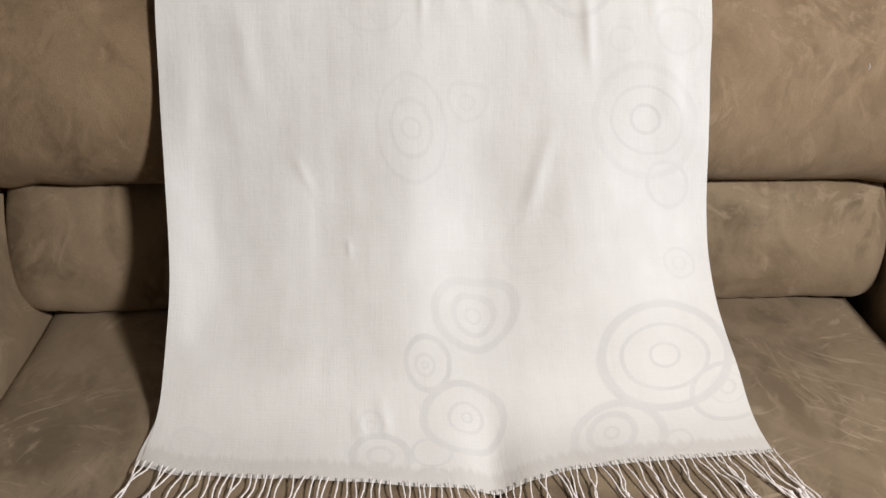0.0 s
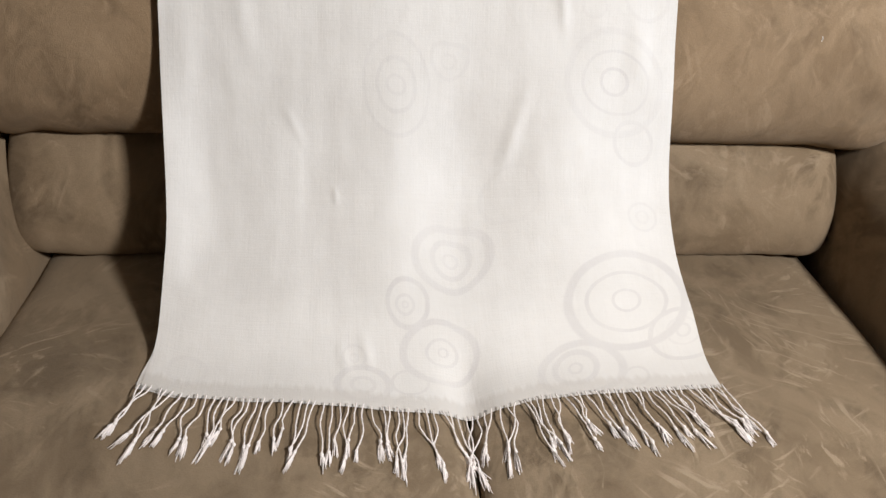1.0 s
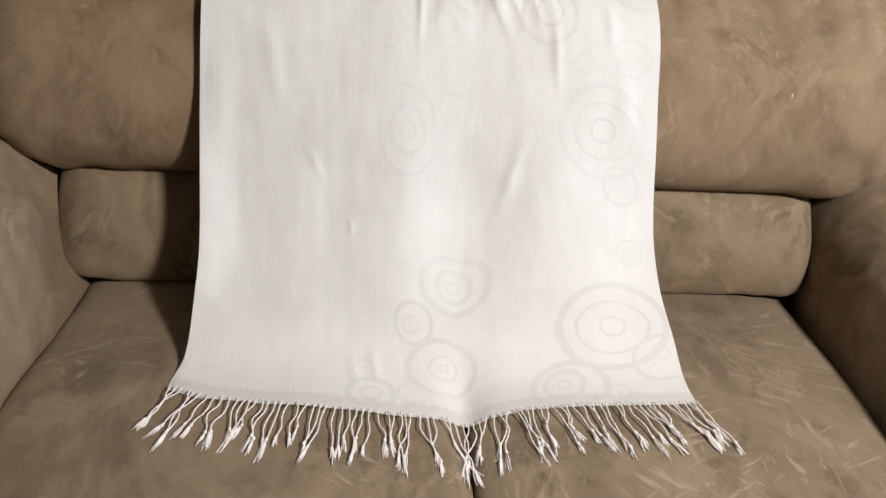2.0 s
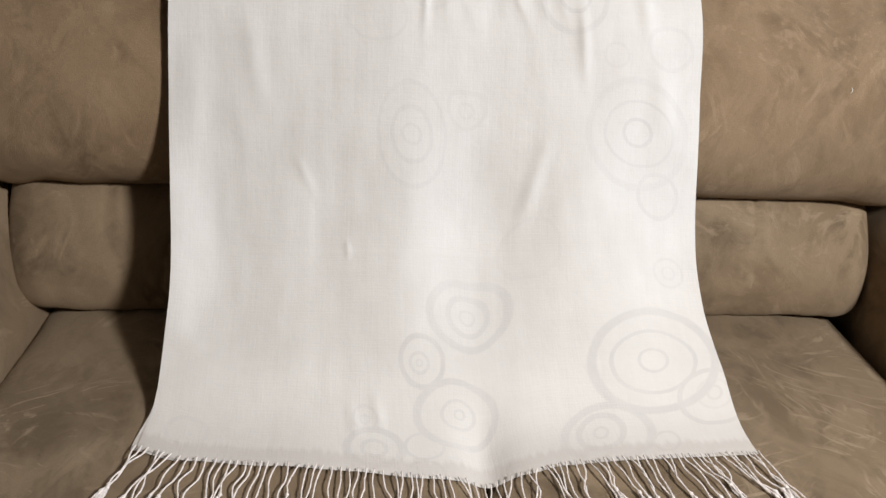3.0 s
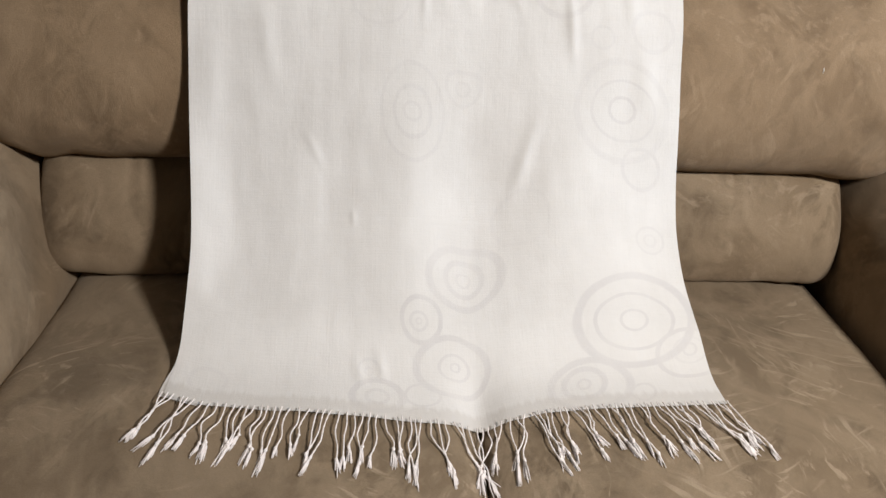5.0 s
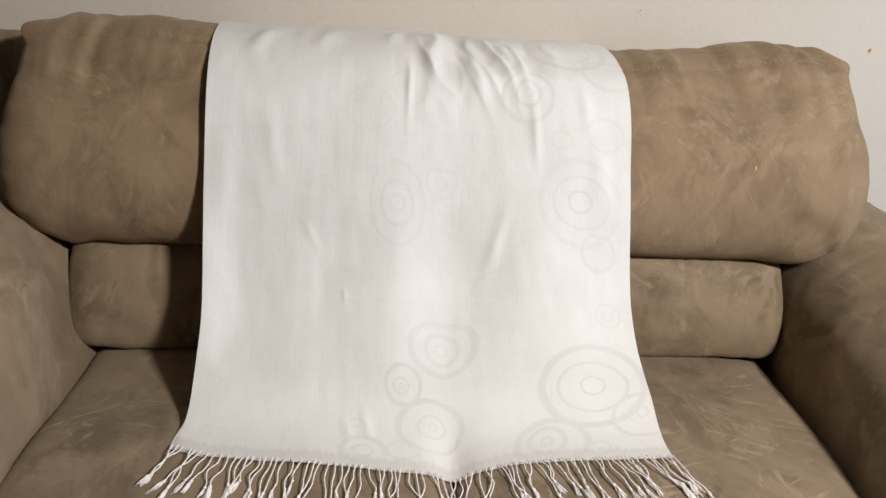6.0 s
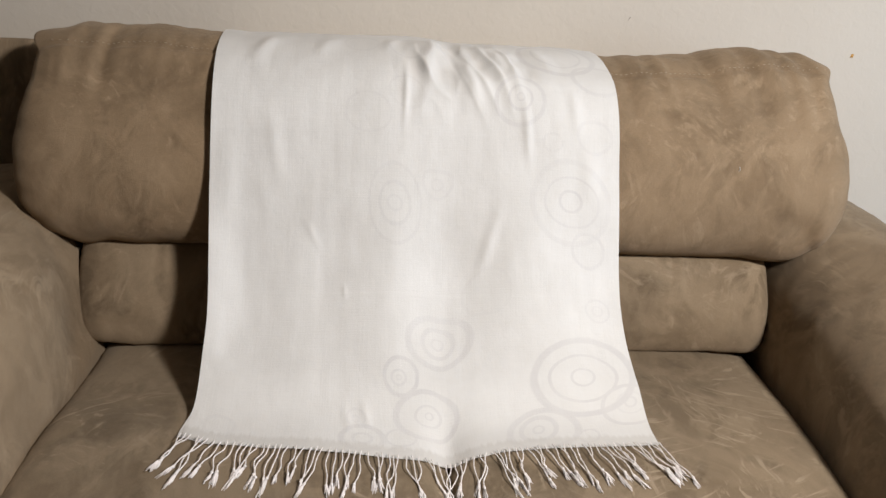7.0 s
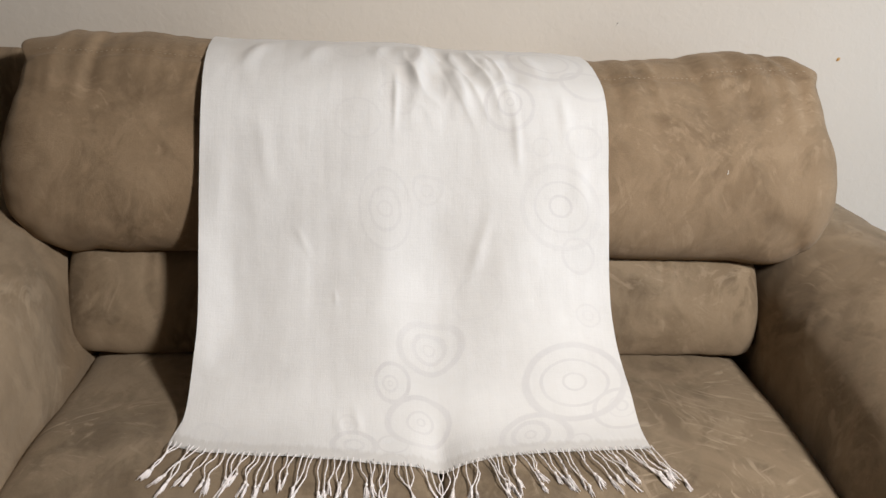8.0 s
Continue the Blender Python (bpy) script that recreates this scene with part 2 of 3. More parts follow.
    ruffle = calc(nt, "ADD", grain(nt, uv, 20, (1.3, 0.8, 1), 5, 0.6), calc(nt, "MULTIPLY", grain(nt, uv, 1.0, (70, 4, 1), 3), 0.35))
    weave = bump(nt, b, calc(nt, "ADD", threads, calc(nt, "MULTIPLY", grain(nt, uv, 900, detail=1), 0.6)), 0.16, 0.0006)
    soft = node(nt, "ShaderNodeBump", Strength=0.30, Distance=0.004)
    nt.links.new(ruffle, soft.inputs["Height"])
    nt.links.new(soft.outputs[0], weave.inputs["Normal"])
    return m


# ---- building helpers ----


def part(name, bm, mat, parent=None, label="", smooth=True):
    """Links a bmesh as one mesh object, under a thing or a part."""
    me = bpy.data.meshes.new(name)
    for f in bm.faces:
        f.smooth = smooth
    bm.to_mesh(me)
    bm.free()
    me.materials.append(mat)
    ob = new(name, me)
    if parent:
        ob.parent = parent
    return tagged(ob, label)


def box(size, centre, bevel=0.0, seg=2):
    bm = bmesh.new()
    bmesh.ops.create_cube(bm, size=1, matrix=Matrix.Translation(centre) @ Matrix.Diagonal((*size, 1)))
    if bevel:
        bmesh.ops.bevel(bm, geom=bm.edges[:], offset=bevel, segments=seg, affect="EDGES", profile=0.5)
    return bm


def smooth_step(a, b, x):
    t = min(1, max(0, (x - a) / (b - a)))
    return t * t * (3 - 2 * t)


def curve_at(keys, x):
    """Eases from key to key: (x, value) pairs in order."""
    if x <= keys[0][0]:
        return keys[0][1]
    for (a, va), (b, vb) in zip(keys, keys[1:]):
        if x <= b:
            return va + (vb - va) * smooth_step(a, b, x)
    return keys[-1][1]


def rounded(points, rounds, closed):
    """Cuts the corners of a polyline."""
    p = [np.array(q, float) for q in points]
    for _ in range(rounds):
        out = []
        n = len(p)
        for i in range(n if closed else n - 1):
            a, b = p[i], p[(i + 1) % n]
            out += [0.75 * a + 0.25 * b, 0.25 * a + 0.75 * b]
        p = out if closed else [p[0]] + out + [p[-1]]
    return p


def resampled(points, count, closed):
    p = np.array(points + [points[0]] if closed else points)
    d = np.concatenate([[0], np.cumsum(np.linalg.norm(np.diff(p, axis=0), axis=1))])
    s = np.linspace(0, d[-1], count + 1 if closed else count)
    q = np.stack([np.interp(s, d, p[:, k]) for k in range(p.shape[1])], 1)
    return (q[:-1] if closed else q), d[-1]


def grid_mesh(rows, closed):
    """A bmesh from rows of points; closed joins each row's ends and caps the first and last row."""
    bm = bmesh.new()
    vs = [[bm.verts.new(p) for p in row] for row in rows]
    n = len(rows[0])
    for r0, r1 in zip(vs, vs[1:]):
        for j in range(n if closed else n - 1):
            k = (j + 1) % n
            bm.faces.new((r0[j], r0[k], r1[k], r1[j]))
    if closed:
        for row, flip in ((vs[0], True), (vs[-1], False)):
            c = bm.verts.new(sum((v.co for v in row), Vector()) / n)
            for j in range(n):
                a, b = row[j], row[(j + 1) % n]
                bm.faces.new((c, b, a) if flip else (c, a, b))
        bmesh.ops.recalc_face_normals(bm, faces=bm.faces[:])
    return bm


def stuffed(profile, xa, xb, nx=90, count=110, end=0.06, inset=0.04, rounds=3, shape=None, far_end=0.0):
    """A stuffed cushion: a closed profile of (y, z) drawn along x, its ends rounded off. shape(x, y, z, ny, nz) gives the moved point."""
    prof, _ = resampled(rounded(profile, rounds, True), count, True)
    tang = np.roll(prof, -1, 0) - np.roll(prof, 1, 0)
    nrm = np.stack([tang[:, 1], -tang[:, 0]], 1)
    nrm /= np.linalg.norm(nrm, axis=1)[:, None]
    if np.sum((prof - prof.mean(0)) * nrm) < 0:
        nrm = -nrm
    half = (xb - xa) / 2
    rows = []
    for i in range(nx + 1):
        u = -math.cos(math.pi * i / nx)
        u = 0.55 * u + 0.45 * (2 * i / nx - 1)
        x = (xa + xb) / 2 + u * half
        d = half - abs(x - (xa + xb) / 2)
        e = far_end if far_end and u > 0 else end
        k = 1 - math.sqrt(max(0, 1 - (1 - d / e) ** 2)) if d < e else 0
        row = []
        for (y, z), (ny, nz) in zip(prof, nrm):
            y2, z2 = y - ny * k * inset, z - nz * k * inset
            row.append(shape(x, y2, z2, ny, nz) if shape else (x, y2, z2))
        rows.append(row)
    return grid_mesh(rows, True)


def lumps(x, y, z, scale, seed):
    return noise.noise(Vector((x * scale + seed, y * scale, z * scale)))


def tube(points, radius, sides=6):
    """A round cord along points; radius may be a list."""
    pts = [Vector(p) for p in points]
    rows = []
    for i, p in enumerate(pts):
        t = (pts[min(i + 1, len(pts) - 1)] - pts[max(i - 1, 0)]).normalized()
        a = t.cross(Vector((0.3, 0.2, 0.93))).normalized()
        b = t.cross(a)
        r = radius[i] if isinstance(radius, list) else radius
        rows.append([p + r * (math.cos(w) * a + math.sin(w) * b) for w in (2 * math.pi * k / sides for k in range(sides))])
    return grid_mesh(rows, True)


def joined(meshes):
    out = bmesh.new()
    for bm in meshes:
        me = bpy.data.meshes.new("piece")
        bm.to_mesh(me)
        bm.free()
        out.from_mesh(me)
        bpy.data.meshes.remove(me)
    return out


# ---- the room ----
WALL_Y = 0.358


def room():
    def slab(name, size, centre, mat, label, category):
        return tagged(part(name, box(size, centre), mat, None, "", False), label, category, kind="structure")

    depth = 6.4
    mid = WALL_Y - depth / 2
    slab("floor", (7.4, depth, 0.1), (-1.5, mid, -0.05), carpet, "beige carpet floor under the loveseat", "floor")
    slab("ceiling", (7.4, depth, 0.1), (-1.5, mid, 2.65), wall_paint, "plain white painted ceiling", "ceiling")
    north = slab("wall_north", (7.4, 0.12, 2.6), (-1.5, WALL_Y + 0.06, 1.3), wall_paint, "off-white painted wall with sprayed plaster texture", "wall")
    slab("wall_south", (7.4, 0.12, 2.6), (-1.5, WALL_Y - depth - 0.06, 1.3), wall_paint, "off-white painted wall", "wall")
    slab("wall_west", (0.12, depth, 2.6), (-5.26, mid, 1.3), wall_paint, "off-white painted wall", "wall")
    # the east wall leaves an opening for the window
    x, ya, yb, za, zb = 2.26, -1.15, -0.15, 0.45, 1.45
    bits = [box((0.12, ya - WALL_Y + depth, 2.6), (x, (ya + WALL_Y - depth) / 2, 1.3)), box((0.12, WALL_Y - yb, 2.6), (x, (yb + WALL_Y) / 2, 1.3)),
            box((0.12, yb - ya, za), (x, (ya + yb) / 2, za / 2)), box((0.12, yb - ya, 2.6 - zb), (x, (ya + yb) / 2, (2.6 + zb) / 2))]
    tagged(part("wall_east", joined(bits), wall_paint, None, "", False), "off-white painted wall with a window opening", "wall", kind="structure")
    # an ochre chip and dark scuffs on the wall behind the seat
    for name, px, pz, w, h, mat in (("paint_chip", 0.862, 0.972, 0.006, 0.0075, chip_paint), ("scuff", 0.379, 1.026, 0.002, 0.003, dark_mark),
                                    ("scuff", 0.376, 1.022, 0.0015, 0.0015, dark_mark)):
        bm = box((w, 0.0016, h), (px, WALL_Y - 0.0008, pz), 0.0006, 1)
        for v in bm.verts:
            v.co.x += 0.3 * (v.co.z - pz) + 0.0006 * math.sin(900 * v.co.z)
        part(name, bm, mat, north)


room()

# ---- the loveseat ----
GAP_X = -0.014
SEAT_L, SEAT_R = -0.612, 0.600


def edge_round(d, r=0.05):
    return 1 - math.sqrt(max(0, 1 - (1 - d / r) ** 2)) if d < r else 0


def seat_top(x, y):
    """Height of the seat's upper side."""
    a, b = (SEAT_L, GAP_X) if x < GAP_X else (GAP_X, SEAT_R)
    c, half = (a + b) / 2, (b - a) / 2
    t = (x - c) / half
    d = max(0.0, half - abs(x - c))
    z = 0.452 + 0.026 * smooth_step(0.02, -0.36, y) - 0.012 * smooth_step(-0.40, -0.58, y)
    z -= 0.016 * abs(t) ** 3.2 + 0.022 * edge_round(d)
    return z + 0.002 * lumps(x, y, 0, 9, 3.1)


def pinch(y):
    """How far the arm squeezes the seat beside it, as a share of the cushion's width."""
    return 0.085 * smooth_step(0.06, -0.60, y)


def seat_cushion(xa, xb, parent):
    prof = [(0.10, 0.30), (0.10, 0.452), (0.0, 0.452), (-0.30, 0.452), (-0.50, 0.452), (-0.575, 0.43), (-0.59, 0.37), (-0.575, 0.30), (-0.30, 0.29)]

    def shape(x, y, z, ny, nz):
        if nz > 0.35:
            w = smooth_step(0.35, 0.8, nz)
            z = z * (1 - w) + w * seat_top(min(xb - 1e-4, max(xa + 1e-4, x)), y)
        return (xa + (x - xa) * (1 - pinch(y)) if xa > GAP_X else x, y, z)

    return part("seat_cushion", stuffed(prof, xa, xb, 100, 120, 0.05, 0.02, 3, shape), suede_seat, parent)


def lumbar_cushion(xa, xb, parent, seed):
    prof = [(0.20, 0.45), (0.03, 0.447), (0.0, 0.453), (-0.010, 0.495), (-0.004, 0.55), (0.020, 0.60), (0.048, 0.635), (0.09, 0.643), (0.20, 0.642)]

    def shape(x, y, z, ny, nz):
        o = 0.005 * lumps(x, y, z, 7, seed) + 0.0022 * lumps(x * 1.4, y, z, 24, seed)
        # a short pucker running down from the upper edge
        for px in ((0.425,) if xa > -0.1 else (-0.50,)):
            dx = x - px - 0.004 * math.sin(60 * z)
            o -= 0.0045 * math.exp(-((dx / 0.0045) ** 2)) * smooth_step(0.55, 0.60, z)
            o += 0.0025 * math.exp(-(((dx - 0.010) / 0.006) ** 2)) * smooth_step(0.55, 0.60, z)
        return (x, y + ny * o, z + nz * o)

    return part("lumbar_cushion", stuffed(prof, xa, xb, 90, 130, 0.045, 0.03, 3, shape), suede_lumbar, parent)


def back_cushion(xa, xb, outer, parent, seed):
    """The upper back cushion, widest just above the arm, gathered along the seam on top."""
    prof = [(0.30, 0.628), (0.10, 0.628), (0.042, 0.628), (0.0, 0.662), (-0.018, 0.74), (0.0, 0.83), (0.035, 0.897), (0.085, 0.943),
            (0.15, 0.969), (0.225, 0.971), (0.285, 0.951), (0.305, 0.90), (0.305, 0.75)]
    side = 1 if outer > 0 else -1

    def shape(x, y, z, ny, nz):
        inner = xb if side < 0 else xa
        f = (x - inner) / (outer - inner)
        # sides slope in towards the top and towards the arm
        wide = curve_at([(0.60, 0.88), (0.66, 0.93), (0.73, 0.966), (0.80, 0.966), (0.90, 0.942), (0.985, 0.925)], z)
        x2 = inner + (outer - inner) * (f * wide if f > 0 else f)
        o = 0.006 * lumps(x, y, z, 5, seed) + 0.0018 * lumps(x, y, z, 22, seed)
        # gathers that run down from the seam
        seam = smooth_step(0.86, 0.945, z) * smooth_step(0.30, 0.16, y)
        g = noise.noise(Vector((x * 30 + 3 * (z - 0.9) + seed, 0.2 * z, seed)))
        o += seam * (0.0085 * g - 0.006 * max(0, noise.noise(Vector((x * 45, seed, 0.4)))))
        # the sewn seam itself
        o -= 0.0045 * math.exp(-(((y - 0.105) / 0.006) ** 2)) * smooth_step(0.9, 0.94, z)
        # slanting creases where the lower outer corner is squeezed by the arm
        corner = smooth_step(0.62, 0.95, f) * smooth_step(0.80, 0.66, z) * smooth_step(0.12, 0.02, y)
        o += corner * 0.0030 * (1 + math.sin(75 * (f * 0.42 * 1.2 + z * 0.9) + 2.0 * lumps(x, y, z, 6, seed)))
        fan = math.atan2(z - 0.615, (1.02 - f) * 0.75 + 0.02)
        away = math.hypot(z - 0.615, (1.02 - f) * 0.75)
        o += 0.0050 * (abs(math.sin(5.5 * fan + seed + lumps(x, y, z, 9, seed))) ** 0.7 - 0.4) * smooth_step(0.28, 0.11, away) * smooth_step(0.04, 0.10, away) * smooth_step(0.14, 0.04, y)
        # puckers round the outer end
        rim = smooth_step(0.90, 0.99, f)
        o += rim * 0.0065 * noise.noise(Vector((z * 34, seed, y * 12)))
        # the pinched upper corner
        x2 += side * (0.018 if side > 0 else 0.026) * smooth_step(0.88, 0.98, f) * math.exp(-(((z - 0.948) / 0.012) ** 2)) * smooth_step(0.24, 0.16, y)
        z2 = z + nz * o
        if z > 0.9:
            w = smooth_step(0.9, 0.95, z)
            z2 += w * (0.028 * smooth_step(0.38, 0.85, f) - 0.006 if side > 0 else 0.002 + 0.015 * smooth_step(0.45, 0.85, f)) + w * 0.006 * noise.noise(Vector((x * 11, seed, 3)))
        return (x2, y + ny * o, z2)

    cushion = part("back_cushion", stuffed(prof, xa, xb, 150, 150, 0.070 if side < 0 else 0.05, 0.05, 3, shape, 0.05 if side < 0 else 0.062), suede_back, parent)
    # top-stitching along the seam
    line, _ = resampled(rounded(prof, 3, True), 400, True)
    y0, z0 = min((p for p in line if p[1] > 0.9), key=lambda p: abs(p[0] - 0.108))
    bits = []
    inner = xb if side < 0 else xa
    for i in range(42):
        f = 0.42 + 0.53 * i / 42
        p = Vector(shape(inner + (outer - inner) * f, y0, z0, -0.45, 0.89)) + Vector((0, -0.0006, 0.0022))
        bits.append(box((0.0036, 0.0009, 0.0007), p))
    part("stitching", joined(bits), thread, cushion, "fine beige top-stitching")
    return cushion


def armrest(side, parent):
    """A padded arm with a broad rolled top, drawn along y and closed by a rounded front."""
    prof = [(0.612, 0.12), (0.612, 0.30), (0.606, 0.44), (0.613, 0.50), (0.622, 0.570), (0.646, 0.633), (0.695, 0.680), (0.765, 0.705),
            (0.85, 0.698), (0.902, 0.65), (0.90, 0.54), (0.885, 0.40), (0.885, 0.12)]

    def shape(x, a, b, na, nb):
        # drawn along x here; a is the way outward, b is the height
        b += (0.014 if side < 0 else 0.0) * smooth_step(0.5, 0.68, b) * smooth_step(-0.15, 0.10, x)
        if side > 0:
            a += 0.035 * smooth_step(0.57, 0.69, b) * smooth_step(0.80, 0.70, a) * smooth_step(0.10, -0.25, x)
            a -= 0.062 * smooth_step(0.06, -0.60, x)
        else:
            a += 0.016 * smooth_step(0.44, 0.50, b) * smooth_step(-0.20, 0.0, x)
        o = 0.005 * lumps(x, a, b, 6, 9.0 + side) + 0.002 * lumps(x * 1.5, a, b, 18, 2.0)
        roll = smooth_step(0.56, 0.66, b) * smooth_step(0.80, 0.66, a)
        o += roll * 0.0030 * noise.noise(Vector((48 * x + 14 * a * side, 7 * a, 6 * b))) * smooth_step(-0.45, 0.0, x)
        return (side * (a + na * o), x, b + nb * o)

    return part("armrest", stuffed(prof, -0.64, 0.30, 110, 130, 0.09, 0.06, 3, shape), suede_arm, parent)


def loveseat():
    root = tagged(new("loveseat"), "taupe brushed microsuede loveseat with plump cushions", "sofa")
    part("base", box((1.46, 0.80, 0.20), (0.0, -0.17, 0.18), 0.02), suede_arm, root)
    board = [(0.262, 0.10), (0.262, 0.60), (0.258, 0.90), (0.268, 0.936), (0.295, 0.944), (0.320, 0.930), (0.326, 0.88), (0.326, 0.10)]
    part("back_frame", stuffed(board, -0.892, 0.79, 60, 60, 0.07, 0.05, 2), suede_arm, root)
    for x in (-0.74, 0.74):
        for y in (-0.50, 0.24):
            part("foot", box((0.06, 0.06, 0.10), (x, y, 0.05), 0.006), foot_wood, root)
    for side in (-1, 1):
        armrest(side, root)
    seat_cushion(SEAT_L, GAP_X - 0.002, root)
    seat_cushion(GAP_X + 0.002, SEAT_R, root)
    lumbar_cushion(-0.641, GAP_X - 0.003, root, 4.0)
    lumbar_cushion(GAP_X + 0.003, 0.612, root, 8.0)
    back_cushion(-0.754, GAP_X - 0.004, -0.754, root, 1.7)
    back_cushion(GAP_X + 0.004, 0.748, 0.748, root, 6.3)
    return root


loveseat()

# ---- the scarf ----
# the way of the cloth from behind the back, over it and down onto the seat: y, z, then its two edges
DRAPE = [(0.338, 0.74, -0.404, 0.268), (0.338, 0.90, -0.404, 0.270), (0.324, 0.952, -0.404, 0.272), (0.27, 0.978, -0.404, 0.273), (0.20, 0.984, -0.403, 0.274),
         (0.125, 0.976, -0.401, 0.276), (0.052, 0.945, -0.398, 0.278), (0.004, 0.888, -0.396, 0.281), (-0.019, 0.81, -0.397, 0.284), (-0.041, 0.747, -0.397, 0.287),
         (-0.063, 0.672, -0.396, 0.290), (-0.095, 0.611, -0.393, 0.291), (-0.127, 0.573, -0.391, 0.293), (-0.162, 0.543, -0.391, 0.295), (-0.206, 0.518, -0.390, 0.297),
         (-0.247, 0.502, -0.388, 0.298), (-0.286, 0.491, -0.390, 0.297), (-0.312, 0.487, -0.393, 0.296), (-0.347, 0.483, -0.394, 0.296)]
FOLDS = [(-0.40, -0.005), (-0.335, 0.010), (-0.22, 0.003), (-0.10, -0.010), (-0.004, 0.010), (0.13, -0.013), (0.31, 0.010)]
# creases: start and end (x, along), half-width, height
TOP_CREASES = [(-0.078, 0.46, -0.082, 0.60, 0.006, 0.0028), (-0.030, 0.36, -0.045, 0.52, 0.017, 0.008), (0.012, 0.44, 0.045, 0.55, 0.011, 0.0055),
    (0.062, 0.38, 0.092, 0.47, 0.012, 0.005), (-0.20, 0.35, -0.235, 0.47, 0.020, 0.003), (-0.30, 0.36, -0.345, 0.49, 0.018, 0.0035),
    (0.14, 0.36, 0.175, 0.47, 0.016, 0.004), (-0.10, 0.36, -0.115, 0.44, 0.014, 0.003), (0.20, 0.50, 0.21, 0.60, 0.012, 0.002)]
LOW_CREASES = [(0.118, 0.53, 0.130, 0.66, 0.008, 0.0025), (-0.372, 0.60, -0.362, 0.76, 0.020, 0.002), (-0.245, 0.74, -0.210, 0.81, 0.007, 0.0009),
    (0.088, 0.70, 0.040, 0.86, 0.012, 0.0025), (-0.175, 0.852, -0.172, 0.882, 0.004, 0.0012), (-0.168, 1.05, -0.155, 1.105, 0.009, 0.002),
    (-0.140, 1.04, -0.128, 1.09, 0.008, 0.002), (-0.40, 0.97, -0.31, 1.02, 0.020, 0.0010), (0.225, 0.60, 0.245, 0.74, 0.020, 0.003),
    (-0.30, 0.56, -0.285, 0.69, 0.016, 0.0012)]

LINE, HEM_S = resampled(rounded(DRAPE, 3, False), 420, False)


def hem_extra(x):
    """How much further forward the hem lies at x."""
    return curve_at([(-0.41, -0.012), (-0.33, 0.010), (-0.25, 0.019), (-0.17, 0.026), (-0.09, 0.033), (-0.025, 0.030), (0.03, 0.023), (0.07, 0.015), (0.154, 0.012), (0.24, 0.009), (0.30, 0.006)], x)


TABLE_X = np.linspace(-0.62, 0.61, 493)
DROP = np.array([seat_top(float(q), -0.2) for q in TABLE_X])
BELL = np.exp(-((np.arange(-24, 25) * 0.0025 / 0.017) ** 2))
DROP = np.convolve(np.pad(DROP, 24, mode="edge"), BELL / BELL.sum(), mode="valid") - float(seat_top(0.29, -0.2))


def on_seat(x, y):
    """Height at which soft cloth rests over the seat."""
    return seat_top(0.29, y) + float(np.interp(x, TABLE_X, DROP))


def cloth_point(u, i, lift=0.0, shift=0.0):
    s = HEM_S * i / (len(LINE) - 1)
    y, z, xl, xr = LINE[i]
    x = xl + (xr - xl) * u
    a, b = LINE[max(i - 1, 0)], LINE[min(i + 1, len(LINE) - 1)]
    ty, tz = b[0] - a[0], b[1] - a[1]
    n = math.hypot(ty, tz)
    ny, nz = tz / n, -ty / n
    flat = smooth_step(-0.10, -0.335, y)
    hang = smooth_step(0.60, 0.84, s) * (1 - flat)
    o = -(0.2 + 0.8 * hang) * curve_at(FOLDS, x) * (1 - flat) * smooth_step(0.1, 0.4, s)
    o += 0.003 * lumps(x * 1.5, s, 0, 8, 2.2) * (1 - 0.5 * flat) + 0.0005 * lumps(x * 1.6, s * 0.8, 0, 26, 5.2) + 0.0006 * lumps(x, s * 0.35, 0, 46, 8.1) * (1 - flat)
    for x0, s0, x1, s1, w, h in TOP_CREASES + LOW_CREASES:
        dx, ds = x1 - x0, s1 - s0
        t = ((x - x0) * dx + (s - s0) * ds) / (dx * dx + ds * ds)
        if -0.4 < t < 1.4:
            t2 = min(1, max(0, t))
            d2 = (x - x0 - t2 * dx) ** 2 + (s - s0 - t2 * ds) ** 2
            o += 1.35 * h * math.exp(-d2 / (0.7 * w * w)) * smooth_step(-0.1, 0.5, t) * smooth_step(1.1, 0.5, t)
    # crumpled where it sags over the gap
    crumple = smooth_step(-0.11, -0.04, x) * smooth_step(0.17, 0.08, x) * smooth_step(0.33, 0.40, s) * smooth_step(0.60, 0.47, s)
    if crumple > 0:
        fold = noise.noise(Vector((26 * x - 9 * (s - 0.45), 7 * s, 4.4)))
        o += crumple * (0.0075 * (1 - 2.2 * abs(fold)) + 0.003 * noise.noise(Vector((50 * x, 30 * s, 1.7))))
    # it sinks between the two back cushions
    o -= 0.008 * math.exp(-(((x - 0.002) / 0.017) ** 2)) * smooth_step(0.26, 0.36, s) * smooth_step(0.62, 0.46, s)
    px, py, pz = x, y + ny * o, z + nz * o - 0.008 * smooth_step(-0.05, 0.08, x) * smooth_step(0.93, 0.97, z)
    if flat > 0:
        py -= hem_extra(x) * smooth_step(-0.08, -0.347, y)
        near = smooth_step(-0.22, -0.335, py)
        pz = pz * (1 - near) + near * (on_seat(x, py) + 0.0024 + max(0, 0.6 * o))
        pz = max(pz, on_seat(x, py) + 0.0018)
    return (px + shift, py - lift * 0.3, pz - lift)


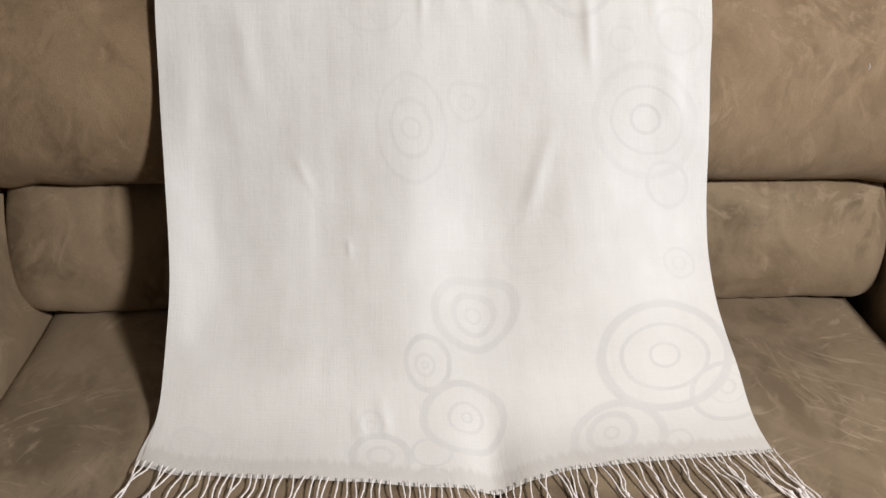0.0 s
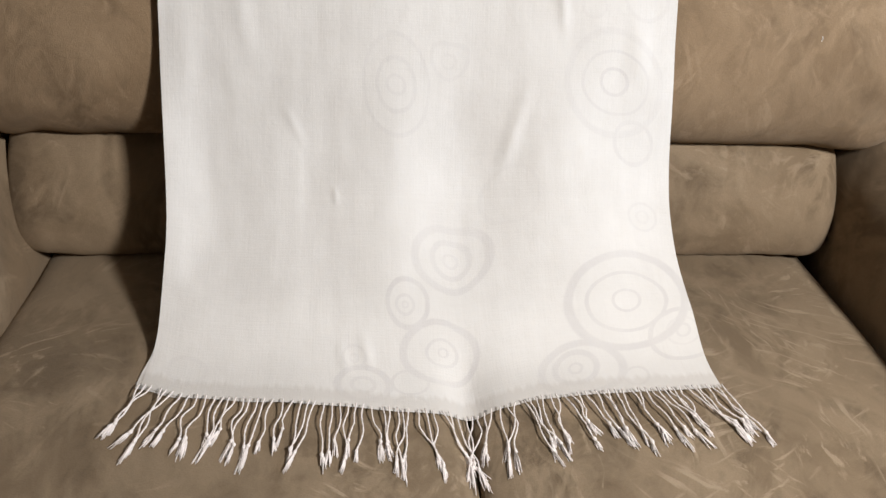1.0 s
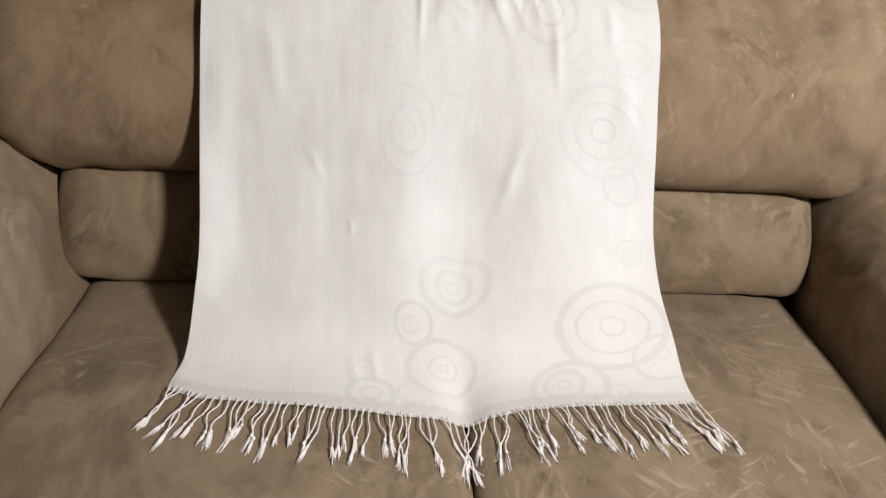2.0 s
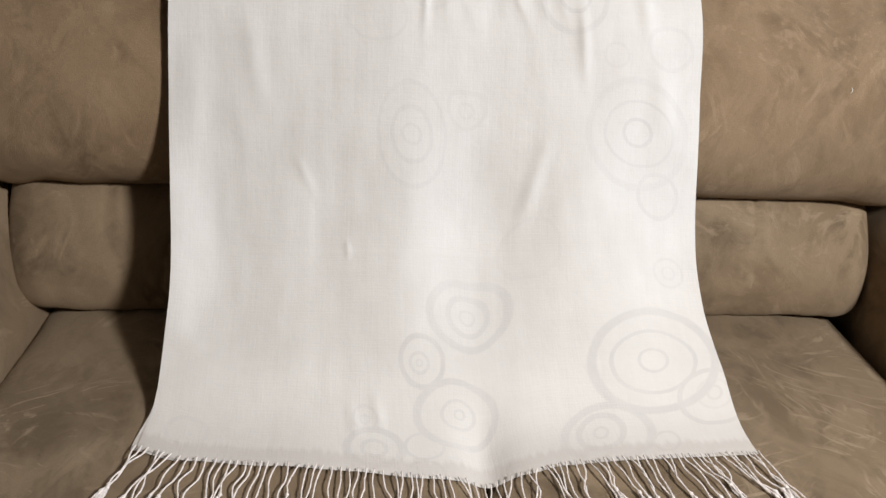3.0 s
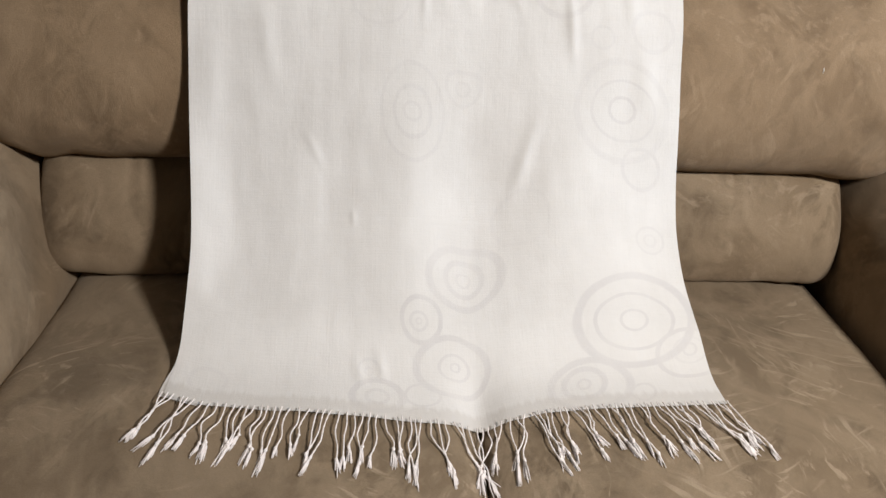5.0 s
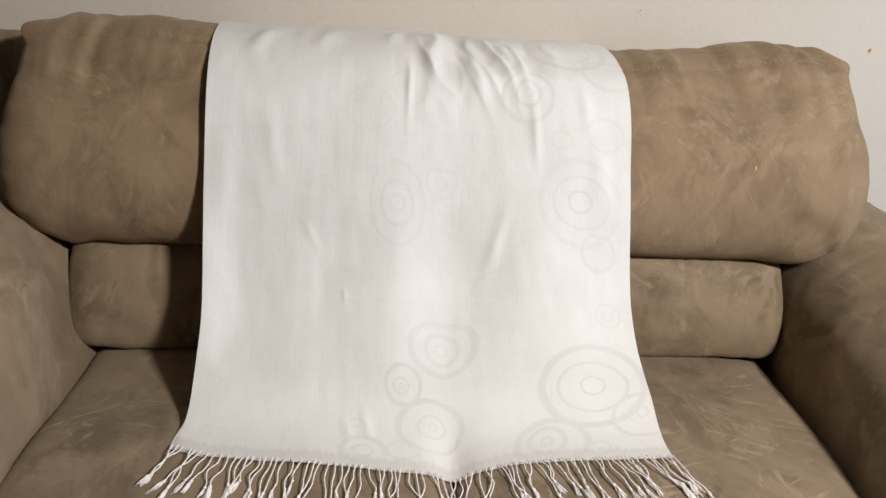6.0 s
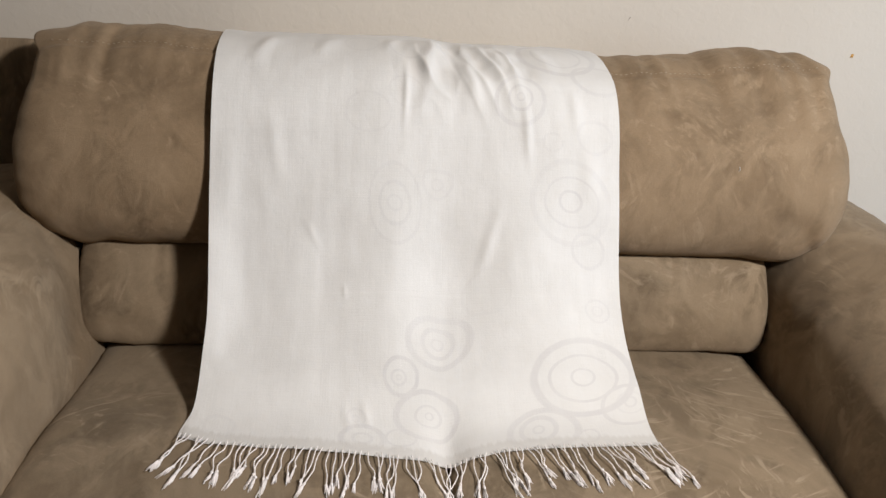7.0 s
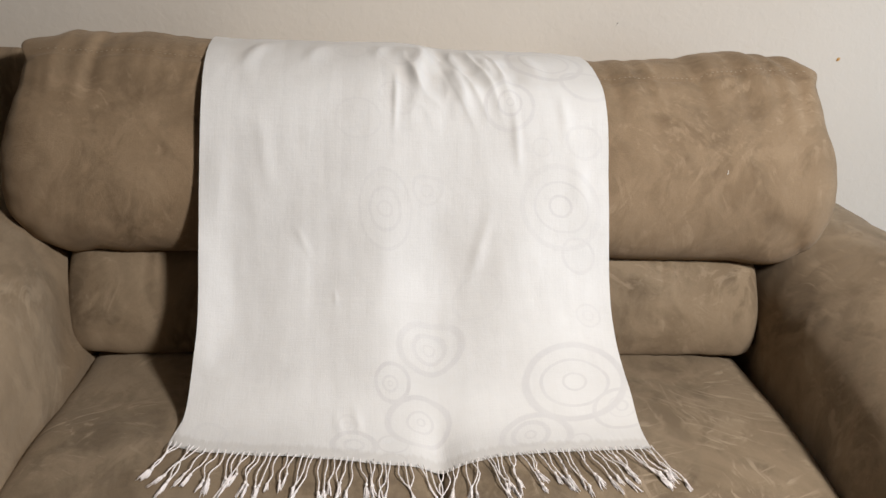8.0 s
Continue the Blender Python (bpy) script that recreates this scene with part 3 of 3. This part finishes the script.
def cloth_sheet(us, step, lift=0.0, shift=0.0, first=0):
    ids = list(range(first, len(LINE), step))
    if ids[-1] != len(LINE) - 1:
        ids.append(len(LINE) - 1)
    rows = [[cloth_point(u, i, lift, shift * smooth_step(first, first + 28, i)) for u in us] for i in ids]
    # way along the cloth from each point to the hem
    line = np.array(rows)
    steps = np.linalg.norm(np.diff(line, axis=0), axis=2)
    to_hem = np.vstack([np.cumsum(steps[::-1], axis=0)[::-1], np.zeros((1, len(us)))])
    bm = grid_mesh(rows, False)
    uv = bm.loops.layers.uv.new("UVMap")
    figure = bm.loops.layers.uv.new("Pattern")
    n = len(us)
    bm.verts.index_update()
    for f in bm.faces:
        for loop in f.loops:
            r, c = divmod(loop.vert.index, n)
            y, z, xl, xr = LINE[ids[r]]
            loop[uv].uv = (xl + (xr - xl) * us[c], HEM_S * ids[r] / (len(LINE) - 1))
            # the weave is pulled askew towards the lower corner
            across, up = 0.69 * (us[c] - 0.5), to_hem[r][c]
            loop[figure].uv = (across - 0.21 * smooth_step(0.02, 0.15, across) * min(0.10, up - 0.15), up)
    return bm


def tassel(x, y, ex, ey, rng):
    """One twisted strand of the fringe from the hem to its end, with a knot and below it a loose tuft."""
    pts, radii = [], []
    n = 26
    knot = rng.uniform(0.70, 0.86)
    ph, amp = rng.uniform(0, 6.28), rng.uniform(0.001, 0.0045)
    kink, bent = rng.uniform(0.3, 0.65), rng.uniform(-0.004, 0.004)
    end = int(n * (knot + 0.05))
    for i in range(end + 1):
        f = i / n
        px = x + (ex - x) * (0.8 * f + 0.2 * f * f) + amp * math.sin(ph + 6.5 * f) * math.sin(math.pi * f) + bent * max(0, 1 - abs(f - kink) / 0.22)
        py = y + (ey - y) * f
        pz = on_seat(px, py) + 0.0020 + 0.004 * (1 - f) + 0.0025 * abs(math.sin(ph + 7 * f))
        pts.append((px, py, pz))
        radii.append(0.00092 + 0.00018 * math.sin(60 * f + ph) + 0.0017 * math.exp(-(((f - knot) / 0.022) ** 2)))
    strand = tube(pts, radii, 6)
    meshes = []
    kx, ky, kz = pts[int(n * knot)]
    dx, dy = ex - kx, ey - ky
    long = math.hypot(dx, dy)
    open_out = rng.uniform(0.0016, 0.0052)
    lean = rng.uniform(-0.003, 0.003)
    for _ in range(rng.randint(10, 15)):
        l = rng.uniform(0.55, 1.25)
        side = rng.uniform(-1, 1)
        wx, wy = -dy / long * side * open_out, dx / long * side * open_out
        mid = (kx + dx * l * 0.5 + 0.75 * wx + 0.4 * lean, ky + dy * l * 0.5 + 0.75 * wy)
        tip = (kx + dx * l + wx + lean + rng.uniform(-0.001, 0.001), ky + dy * l + wy + rng.uniform(-0.001, 0.001))
        up = (1 - side * side) * rng.uniform(0, 0.0042)
        meshes.append(tube([(kx, ky, kz), (*mid, on_seat(*mid) + 0.0014 + up), (*tip, on_seat(*tip) + 0.0010 + 0.6 * up)], [0.0008, 0.0009, 0.0004], 4))
    return strand, joined(meshes)


def scarf():
    root = tagged(new("scarf"), "white linen scarf with woven circles and knotted fringe", "scarf")
    linen = cloth_material()
    part("cloth", cloth_sheet([k / 260 for k in range(261)], 1), linen, root)
    # the folded-under layer that peeps out along the edge
    part("under_layer", cloth_sheet([k / 260 for k in range(20)], 1, 0.0012, -0.006, 388), linen, root)
    rng = random.Random(5)
    x = -0.394
    while x < 0.299:
        # strands run together in small bunches
        count = rng.choice((1, 1, 2, 2, 3, 3, 4))
        xs = []
        for _ in range(count):
            xs.append(x)
            x += rng.uniform(0.0060, 0.0096)
        x += rng.uniform(0.0, 0.004)
        xs = [q for q in xs if q < 0.3005]
        if not xs:
            break
        mid = sum(xs) / len(xs)
        heading = curve_at([(-0.41, -0.34), (-0.33, -0.26), (-0.22, -0.14), (-0.12, -0.04), (-0.06, 0.08), (-0.035, 0.30), (0.0, -0.14), (0.05, 0.10), (0.16, 0.26), (0.29, 0.32)], mid)
        length = rng.uniform(0.080, 0.106)
        ex, ey = mid + (heading + rng.uniform(-0.12, 0.12)) * length, -0.347 - hem_extra(mid) - length
        for q in xs:
            y = -0.347 - hem_extra(q) + 0.0004
            strand, tip = tassel(q, y, ex + rng.uniform(-0.009, 0.009), ey + rng.uniform(-0.006, 0.026), rng)
            part("frayed_end", tip, yarn, part("tassel", strand, yarn, root))
    return root


scarf()

# a bit of lint on the back cushion
bm = tube([(0.5005, -0.0022, 0.808), (0.502, -0.0016, 0.811), (0.5015, -0.0003, 0.815)], 0.0008, 5)
tagged(part("lint", bm, lint_white), "tiny white lint thread stuck on the suede", "lint")
